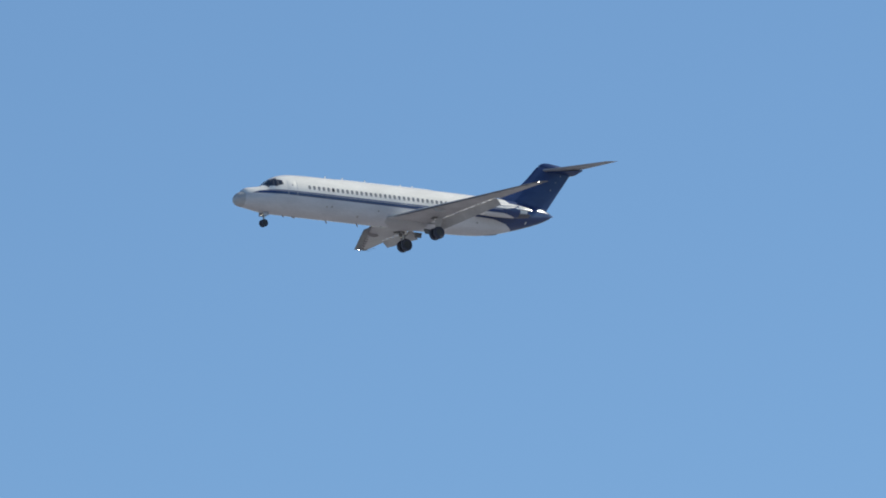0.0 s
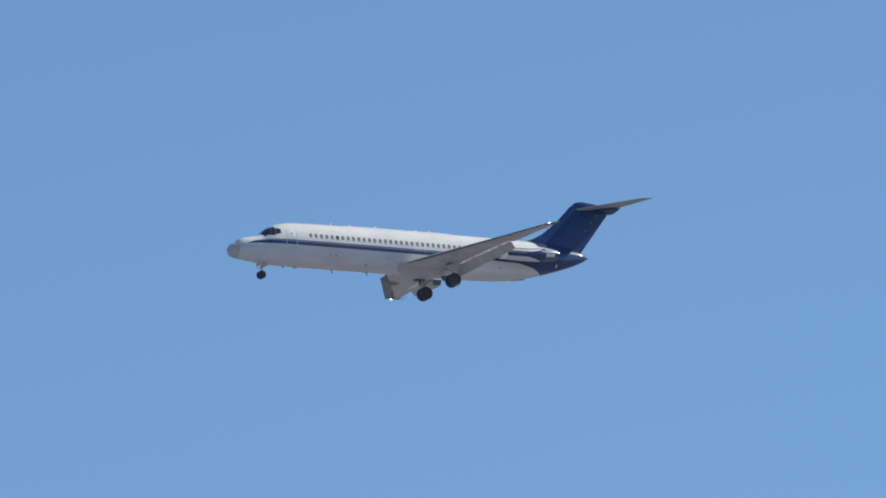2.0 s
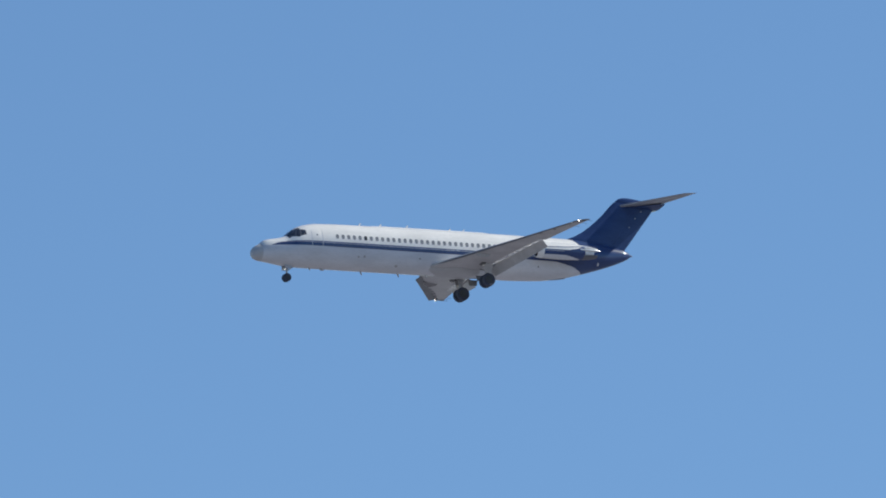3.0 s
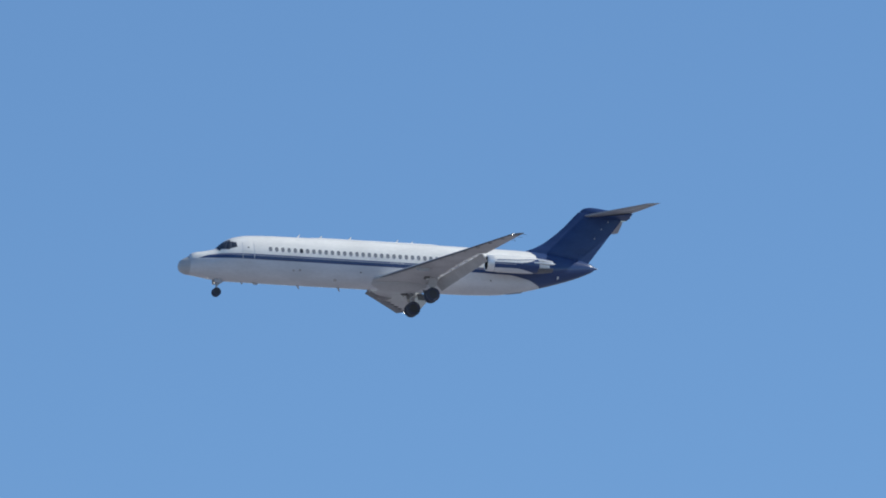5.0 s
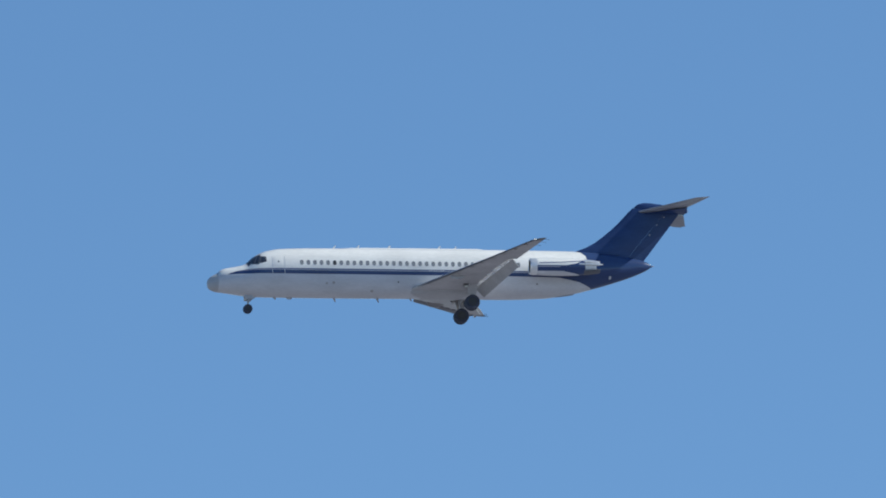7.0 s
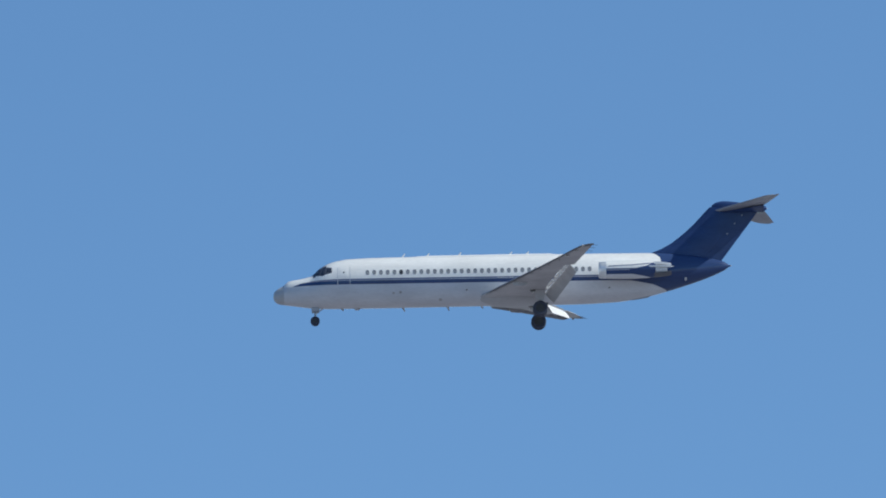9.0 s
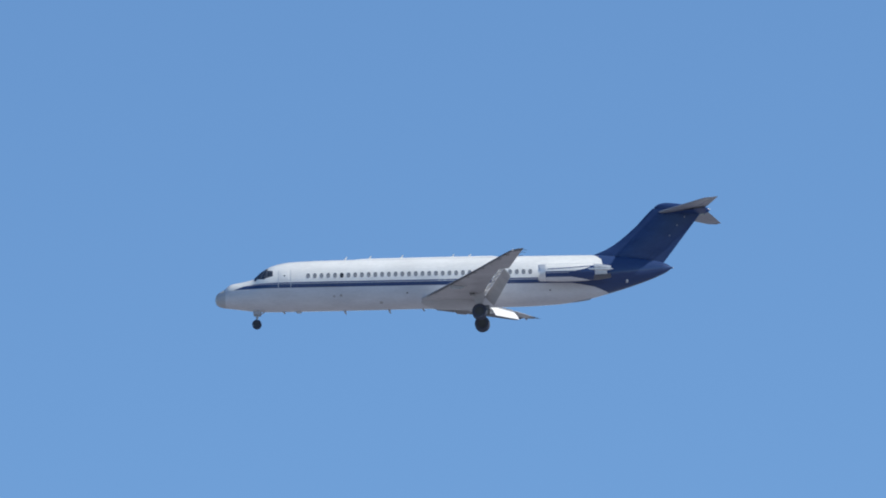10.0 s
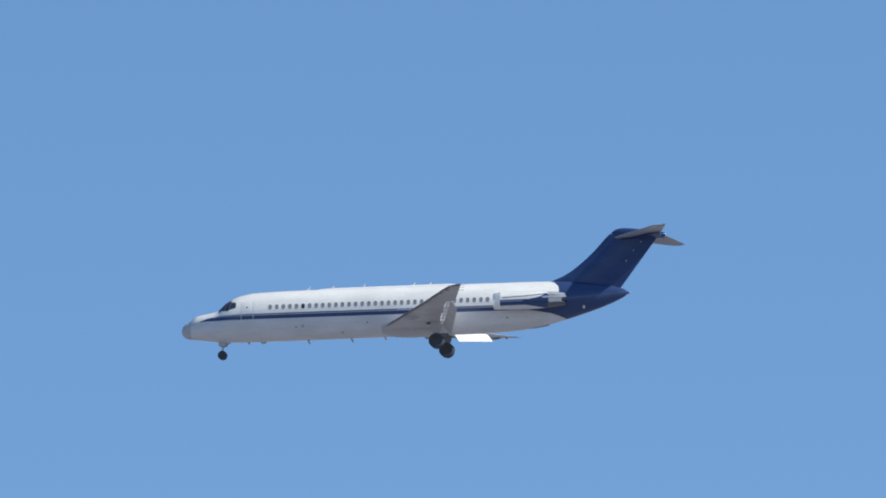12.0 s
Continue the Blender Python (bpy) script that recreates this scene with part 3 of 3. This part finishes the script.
# ---- tail ----
def build_tail():
    def sec(z):
        """Leading edge, trailing edge at a height."""
        le = smoothed(((1.2, 26.2), (1.85, 27.25), (2.2, 28.12), (2.9, 29.14), (3.8, 30.18), (5.1, 31.42), (5.45, 31.86)), z)[0]
        te = 32.13 + (z - 1.06) * 0.757
        return le, te
    bm, rud = bmesh.new(), bmesh.new()
    rings, rr = [], []
    for z in (0.9, 1.3, 1.6, 1.85, 2.1, 2.5, 2.9, 3.4, 3.9, 4.4, 4.8, 5.1):
        le, te = sec(z)
        ch = te - le
        hinge = 1 - (1.42 - 0.06 * z) / ch
        th = (0.62 - 0.045 * z) / ch
        rings.append(foil(le, 0, z, ch, th, axis="z", camber=0, upto=hinge - 0.0006))
        if z < 4.95:
            rr.append(foil(le, 0, z, ch, th, axis="z", camber=0, start=hinge + 0.0006, n=8))
    fin = part("fin", loft(bm, rings), M_SOLID_BLUE, airliner, "dark blue swept fin")
    part("rudder", loft(rud, rr), M_SOLID_BLUE, fin, "dark blue rudder")
    # bullet fairing where fin and tailplane meet
    table = ((31.55, 5.20, 5.16, 0.03), (31.9, 5.44, 5.00, 0.16), (32.4, 5.53, 4.86, 0.24), (33.4, 5.44, 4.72, 0.27), (34.5, 5.28, 4.66, 0.25), (35.2, 5.18, 4.70, 0.18), (35.5, 5.08, 4.82, 0.10), (35.58, 4.98, 4.92, 0.02))
    rings = []
    for k in range(24):
        x = 31.55 + (35.58 - 31.55) * (1 - math.cos(math.pi * k / 23)) / 2
        zt, zb, w = smoothed(table, x)
        rings.append([(x, w * math.sin(t), (zt + zb) / 2 + (zt - zb) / 2 * math.cos(t)) for t in (2 * math.pi * i / 20 for i in range(20))])
    part("bullet_fairing", loft(bmesh.new(), rings), M_SOLID_BLUE, fin, "dark blue bullet fairing")
    for side in (-1, 1):
        bm, el = bmesh.new(), bmesh.new()
        rings, er = [], []
        for y in (0.1, 2.8, 5.2, 5.45, 5.56):
            le, te = 31.72 + 0.67 * y, 35.2 + 0.2 * y
            z = 4.82 + 0.010 * y
            if y > 5.3:
                le += 0.25 if y < 5.5 else 0.6
            hinge = te - (te - 31.72 - 0.67 * y) * 0.30
            rings.append(foil(le, side * y, z, (hinge - le), 0.10, -4, 0.999, camber=0))
            if 0.3 < y < 5.5 or y == 0.1:
                yy = max(y, 0.35)
                er.append(foil(hinge - 0.03, side * yy, z + 0.07 * (hinge - 31.72 - 0.67 * y), te - hinge + 0.03, 0.10, -3, 1.0, 7, camber=0))
        stab = part("tailplane", loft(bm, rings), M_TAILPLANE, airliner, "grey swept tailplane on top of the fin")
        part("elevator", loft(el, er), M_TAILPLANE, stab, "grey elevator")
        # dark blue wedge added under the root, widening aft
        rings = []
        for k in range(11):
            x = 32.3 + 3.0 * k / 10
            w = 0.25 + 1.15 * (k / 10) ** 1.1
            rings.append([(x, side * 0.1, 4.66 + 0.03 * k / 10), (x, side * (0.1 + w * 0.7), 4.67 + 0.13 * k / 10), (x, side * (0.1 + w), 4.71 + 0.20 * k / 10), (x, side * 0.1, 4.84 + 0.20 * k / 10)])
        part("root_wedge", loft(bmesh.new(), rings), M_SOLID_BLUE, stab, "dark blue wedge added under the tailplane root")
    for c, r in (((35.54, 0, 4.95), 0.05), ((32.86, 0, 0.76), 0.05)):
        rings = [[(c[0] + 1.2 * r * math.cos(a), c[1] + r * math.sin(a) * math.cos(t), c[2] + r * math.sin(a) * math.sin(t)) for t in (2 * math.pi * i / 12 for i in range(12))] for a in (0.05 + math.pi * j / 8 * 0.98 for j in range(9))]
        part("tail_light", loft(bmesh.new(), rings), M_CLEAR, fin, "small clear tail light")
    # round access plates on the fin, a service panel under the tail cone
    for x, z, r in ((33.2, 3.85, 0.055), (33.75, 4.45, 0.055), (32.65, 3.1, 0.06)):
        bm = tube(bmesh.new(), (x, -0.05, z), (x, -0.14, z), r)
        part("access_plate", bm, M_TAILPLANE, fin, "small grey access plate on the fin")
    bm = skin_patch(bmesh.new(), ((29.44, -0.44), (29.66, -0.40), (29.66, -0.12), (29.44, -0.12)), -1, 0.012, 4)
    part("service_panel", bm, M_FLAP, bpy.data.objects["fuselage"], "small white service panel under the tail")


build_tail()


# ---- engines ----
def build_engine(side):
    cy, cz = side * 2.72, 0.08
    def ring(x, r, n=32, dz=0.0):
        return [(x, cy + r * math.sin(2 * math.pi * k / n), cz + dz + r * math.cos(2 * math.pi * k / n)) for k in range(n)]
    cowl = part("nacelle", loft(bmesh.new(), [ring(x, r) for x, r in ((23.75, 0.625), (24.2, 0.65), (25.0, 0.665), (26.0, 0.655), (26.8, 0.62), (27.3, 0.575))], cap=False), M_NACELLE, airliner, "rear engine nacelle, white over a blue band")
    lip = [ring(x, r) for x, r in ((23.275, 0.515), (23.245, 0.53), (23.22, 0.56), (23.26, 0.59), (23.4, 0.612), (23.745, 0.627))]
    part("intake_lip", loft(bmesh.new(), lip, cap=False), M_POLISHED, cowl, "polished bare-metal intake lip")
    # Duct and fan face are near-black: the recess's shade is in the colour.
    part("intake_duct", loft(bmesh.new(), [ring(23.277, 0.514), ring(23.36, 0.49), ring(23.6, 0.46), ring(24.1, 0.44)], cap=False), M_SOOT_SHADE, cowl, "intake duct, its inner shade put into the colour")
    bm = bmesh.new()
    loft(bm, [ring(24.1, 0.44), ring(24.12, 0.12)], cap=False)
    loft(bm, [ring(24.12, 0.12, 16), ring(23.95, 0.10, 16), ring(23.82, 0.02, 16)])
    part("fan_face", bm, M_SOOT_SHADE, cowl, "dark fan face inside the intake")
    pipe = [ring(x, r) for x, r in ((27.29, 0.50), (27.5, 0.47), (27.9, 0.43), (28.15, 0.40), (28.16, 0.37), (27.9, 0.36))]
    part("tailpipe", loft(bmesh.new(), pipe, cap=False), M_LIP, cowl, "bare metal tailpipe")
    part("exhaust", loft(bmesh.new(), [ring(27.9, 0.36), ring(27.88, 0.02)], cap=False), M_SOOT_SHADE, cowl)
    # thrust-reverser buckets above and below the pipe
    for a0 in (90, 270):
        rr = []
        for x, r in ((27.0, 0.58), (27.2, 0.585), (27.6, 0.56), (28.0, 0.51), (28.35, 0.455), (28.45, 0.43)):
            arc = [a0 - 58 + 116 * k / 8 for k in range(9)]
            rr.append([(x, cy + q * math.cos(radians(t)), cz + q * math.sin(radians(t))) for q, t in [(r, t) for t in arc] + [(r - 0.05, t) for t in reversed(arc)]])
        # The lower bucket gets a darker metal: its shade is in the colour.
        part("reverser_bucket", loft(bmesh.new(), rr), M_METAL if a0 == 90 else M_SLAT, cowl, "polished thrust-reverser bucket" if a0 == 90 else "lower thrust-reverser bucket, shade put into its colour")
    # slim actuator fairing along the outer side
    bm = bmesh.new()
    oy = cy + side * 0.56
    loft(bm, [[(x, oy + side * (0.9 * r * math.cos(t) - 0.12 * (x - 26.6) * 0.5), cz + 0.12 + r * math.sin(t)) for t in (2 * math.pi * k / 12 for k in range(12))] for x, r in ((26.6, 0.02), (26.9, 0.08), (27.6, 0.11), (28.3, 0.09), (28.62, 0.02))])
    part("reverser_fairing", bm, M_METAL, cowl, "slim polished reverser fairing")
    # pylon to the fuselage
    bm = bmesh.new()
    loft(bm, [foil(24.0, side * y, cz + 0.02, 4.4, 0.075, 0, 1.0, camber=0) for y in (1.0, 2.2)])
    part("engine_pylon", bm, M_NACELLE, airliner, "engine pylon")


for s_ in (-1, 1):
    build_engine(s_)


# ---- landing gear ----
def wheel(parent, c, r, w, side):
    n, cx = 28, Vector(c)
    prof = [(-w * 0.30, r * 0.58), (-w * 0.48, r * 0.74), (-w * 0.5, r * 0.86), (-w * 0.36, r * 0.97), (-w * 0.12, r), (w * 0.12, r), (w * 0.36, r * 0.97), (w * 0.5, r * 0.86), (w * 0.48, r * 0.74), (w * 0.30, r * 0.58)]
    rings = [[cx + Vector((q * math.cos(2 * math.pi * k / n), y, q * math.sin(2 * math.pi * k / n))) for k in range(n)] for y, q in prof]
    part("tyre", loft(bmesh.new(), rings), M_TYRE, parent, "black rubber tyre")
    prof = [(-w * 0.40, r * 0.03), (-w * 0.40, r * 0.2), (-w * 0.34, r * 0.5), (-w * 0.36, r * 0.58), (w * 0.36, r * 0.58), (w * 0.34, r * 0.5), (w * 0.40, r * 0.2), (w * 0.40, r * 0.03)]
    rings = [[cx + Vector((q * math.cos(2 * math.pi * k / 20), y, q * math.sin(2 * math.pi * k / 20))) for k in range(20)] for y, q in prof]
    part("rim", loft(bmesh.new(), rings), M_RIM, parent, "dark wheel rim")


def build_main_gear(side):
    x, y, z = 18.95, side * 2.58, -2.66
    bm = bmesh.new()
    tube(bm, (x - 0.1, side * 2.75, -1.2), (x, y, z + 0.55), 0.13)
    tube(bm, (x, y, z + 0.55), (x, y, z), 0.085)
    tube(bm, (x, y - 0.3, z), (x, y + 0.3, z), 0.07)
    tube(bm, (x - 0.05, side * 2.7, z + 0.8), (x - 0.05, side * 1.2, -1.45), 0.055)
    tube(bm, (x + 0.02, side * 2.65, z + 0.75), (x + 0.75, side * 2.7, -1.3), 0.05)
    tube(bm, (x + 0.12, y, z + 0.7), (x + 0.28, y, z + 0.4), 0.035)
    tube(bm, (x + 0.28, y, z + 0.4), (x + 0.06, y, z + 0.05), 0.035)
    leg = part("main_gear", bm, M_STEEL, airliner, "main landing gear leg, extended, with twin wheels")
    for dy in (-0.31, 0.31):
        wheel(leg, (x, y + dy, z), 0.545, 0.36, side)
    bm = bmesh.new()
    plate(bm, ((x - 0.42, side * 3.02, -1.25), (x + 0.38, side * 3.02, -1.25), (x + 0.28, side * 2.82, -2.05), (x - 0.30, side * 2.82, -2.05)), 0.05)
    part("gear_door", bm, M_WING, leg, "grey strut door", smooth=False)
    bm = bmesh.new()
    plate(bm, ((x - 0.15, side * 0.75, -1.86), (x + 0.65, side * 0.75, -1.86), (x + 0.58, side * 0.82, -2.30), (x - 0.05, side * 0.82, -2.30)), 0.05)
    part("gear_door", bm, M_WELL, leg, "dark wheel-well door hanging open", smooth=False)
    # solid dark block ahead of the leg, standing in for the open well's shade
    bm = loft(bmesh.new(), [[(x - 0.80, side * y, -1.30), (x - 0.30, side * y, -1.26), (x - 0.34, side * y, -1.50), (x - 0.62, side * y, -1.47)] for y in (2.7, 3.25)])
    part("well_shade", bm, M_WELL, leg, "dark block for the open well's shade under the wing", smooth=False)
    # white plate added beside the well, standing in for a bright sunlit piece
    bm = plate(bmesh.new(), ((x - 0.58, side * 3.20, -1.66), (x - 0.26, side * 3.20, -1.44), (x - 0.28, side * 3.12, -1.34), (x - 0.62, side * 3.12, -1.56)), 0.03)
    part("bright_plate", bm, M_WHITE, leg, "small added white plate standing in for a sunlit piece", smooth=False)


for s_ in (-1, 1):
    build_main_gear(s_)


def build_nose_gear():
    x, z = 2.74, -2.82
    bm = bmesh.new()
    tube(bm, (x + 0.12, 0, -1.7), (x + 0.02, 0, z + 0.42), 0.085)
    tube(bm, (x + 0.02, 0, z + 0.42), (x, 0, z), 0.055)
    tube(bm, (x, -0.16, z), (x, 0.16, z), 0.045)
    tube(bm, (x + 0.05, 0, z + 0.55), (x + 0.75, 0, -1.8), 0.04)
    tube(bm, (x - 0.02, -0.22, -2.12), (x - 0.02, 0.22, -2.12), 0.03)
    leg = part("nose_gear", bm, M_STEEL, airliner, "nose landing gear leg, extended, with twin wheels")
    for dy in (-0.17, 0.17):
        wheel(leg, (x, dy, z), 0.335, 0.18, 1)
    for side in (-1, 1):
        bm = bmesh.new()
        plate(bm, ((x - 0.26, side * 0.30, -1.80), (x + 0.34, side * 0.30, -1.82), (x + 0.30, side * 0.40, -2.16), (x - 0.22, side * 0.40, -2.16)), 0.035)
        part("gear_door", bm, M_WING, leg, "grey nose-gear door", smooth=False)
        lamp(leg, "taxi_light", (x - 0.12, side * 0.13, -2.12), 0.048, "lit taxi light on the nose gear")


build_nose_gear()

# ---- what moves ----
# seconds, the nose's place and the body's turn: two degrees nose-up, rolling slowly from a slight bank to starboard into one to port
FLIGHT = [
    (0.0, 650.094, 996.582, 254.436, -0.250, 2.000, 0.000), (0.2, 635.966, 997.334, 251.828, -0.299, 2.000, 0.000), (0.4, 621.778, 998.019, 249.369, -0.349, 2.000, 0.000),
    (0.6, 607.534, 998.639, 247.052, -0.398, 2.000, 0.000), (0.8, 593.237, 999.196, 244.872, -0.447, 2.000, 0.000), (1.0, 578.893, 999.694, 242.822, -0.496, 2.000, 0.000),
    (1.2, 564.505, 1000.133, 240.897, -0.544, 2.000, 0.000), (1.4, 550.078, 1000.518, 239.091, -0.591, 2.000, 0.000), (1.6, 535.615, 1000.851, 237.397, -0.635, 2.000, 0.000),
    (1.8, 521.122, 1001.133, 235.811, -0.678, 2.000, 0.000), (2.0, 506.602, 1001.368, 234.324, -0.720, 2.000, 0.000), (2.2, 492.059, 1001.558, 232.933, -0.760, 2.000, 0.000),
    (2.4, 477.498, 1001.705, 231.630, -0.800, 2.000, 0.000), (2.6, 462.924, 1001.813, 230.410, -0.837, 2.000, 0.000), (2.8, 448.339, 1001.883, 229.266, -0.868, 2.000, 0.000),
    (3.0, 433.749, 1001.918, 228.193, -0.891, 2.000, 0.000), (3.2, 419.158, 1001.921, 227.185, -0.904, 2.000, 0.000), (3.4, 404.569, 1001.893, 226.236, -0.898, 2.000, 0.000),
    (3.6, 389.988, 1001.838, 225.339, -0.869, 2.000, 0.000), (3.8, 375.418, 1001.759, 224.489, -0.819, 2.000, 0.000), (4.0, 360.864, 1001.657, 223.680, -0.748, 2.000, 0.000),
    (4.2, 346.330, 1001.535, 222.905, -0.660, 2.000, 0.000), (4.4, 331.820, 1001.395, 222.159, -0.562, 2.000, 0.000), (4.6, 317.338, 1001.241, 221.436, -0.460, 2.000, 0.000),
    (4.8, 302.889, 1001.074, 220.730, -0.358, 2.000, 0.000), (5.0, 288.477, 1000.897, 220.035, -0.255, 2.000, 0.000), (5.2, 274.106, 1000.714, 219.338, -0.152, 2.000, -0.000),
    (5.4, 259.782, 1000.529, 218.623, -0.049, 2.000, -0.000), (5.6, 245.506, 1000.346, 217.883, 0.055, 2.001, -0.000), (5.8, 231.286, 1000.164, 217.120, 0.159, 2.002, -0.000),
    (6.0, 217.123, 999.986, 216.342, 0.264, 2.002, -0.000), (6.2, 203.021, 999.806, 215.564, 0.364, 2.002, -0.000), (6.4, 188.983, 999.625, 214.804, 0.456, 2.002, -0.000),
    (6.6, 175.014, 999.437, 214.085, 0.541, 2.001, -0.000), (6.8, 161.117, 999.239, 213.427, 0.615, 1.999, 0.000), (7.0, 147.295, 999.031, 212.850, 0.679, 1.996, 0.001),
    (7.2, 133.556, 998.809, 212.367, 0.734, 1.993, 0.002), (7.4, 119.902, 998.575, 211.980, 0.785, 1.989, 0.003), (7.6, 106.340, 998.332, 211.678, 0.830, 1.985, 0.005),
    (7.8, 92.877, 998.087, 211.432, 0.872, 1.982, 0.007), (8.0, 79.518, 997.855, 211.188, 0.911, 1.980, 0.009), (8.2, 66.268, 997.635, 210.941, 0.948, 1.979, 0.011),
    (8.4, 53.132, 997.425, 210.733, 0.989, 1.980, 0.013), (8.6, 40.113, 997.224, 210.563, 1.035, 1.981, 0.016), (8.8, 27.218, 997.033, 210.432, 1.092, 1.985, 0.019),
    (9.0, 14.451, 996.857, 210.340, 1.161, 1.991, 0.022), (9.2, 1.819, 996.696, 210.284, 1.243, 1.998, 0.026), (9.4, -10.675, 996.553, 210.266, 1.340, 2.009, 0.030),
    (9.6, -23.025, 996.431, 210.284, 1.448, 2.022, 0.034), (9.8, -35.226, 996.333, 210.338, 1.567, 2.039, 0.039), (10.0, -47.273, 996.261, 210.427, 1.697, 2.059, 0.044),
    (10.2, -59.161, 996.219, 210.551, 1.837, 2.082, 0.050), (10.4, -70.886, 996.209, 210.709, 1.988, 2.110, 0.056), (10.6, -82.442, 996.235, 210.900, 2.151, 2.142, 0.062),
    (10.8, -93.825, 996.301, 211.124, 2.323, 2.178, 0.070), (11.0, -105.030, 996.409, 211.379, 2.509, 2.219, 0.077), (11.2, -116.053, 996.564, 211.666, 2.705, 2.265, 0.085),
    (11.4, -126.891, 996.771, 211.983, 2.911, 2.316, 0.094), (11.6, -137.536, 997.031, 212.330, 3.128, 2.373, 0.104), (11.8, -147.987, 997.351, 212.706, 3.355, 2.435, 0.114),
    (12.0, -158.240, 997.734, 213.111, 3.594, 2.502, 0.125),
]


def motions():
    walk(airliner, [(t, pose(*row)) for t, *row in FLIGHT])


motions()
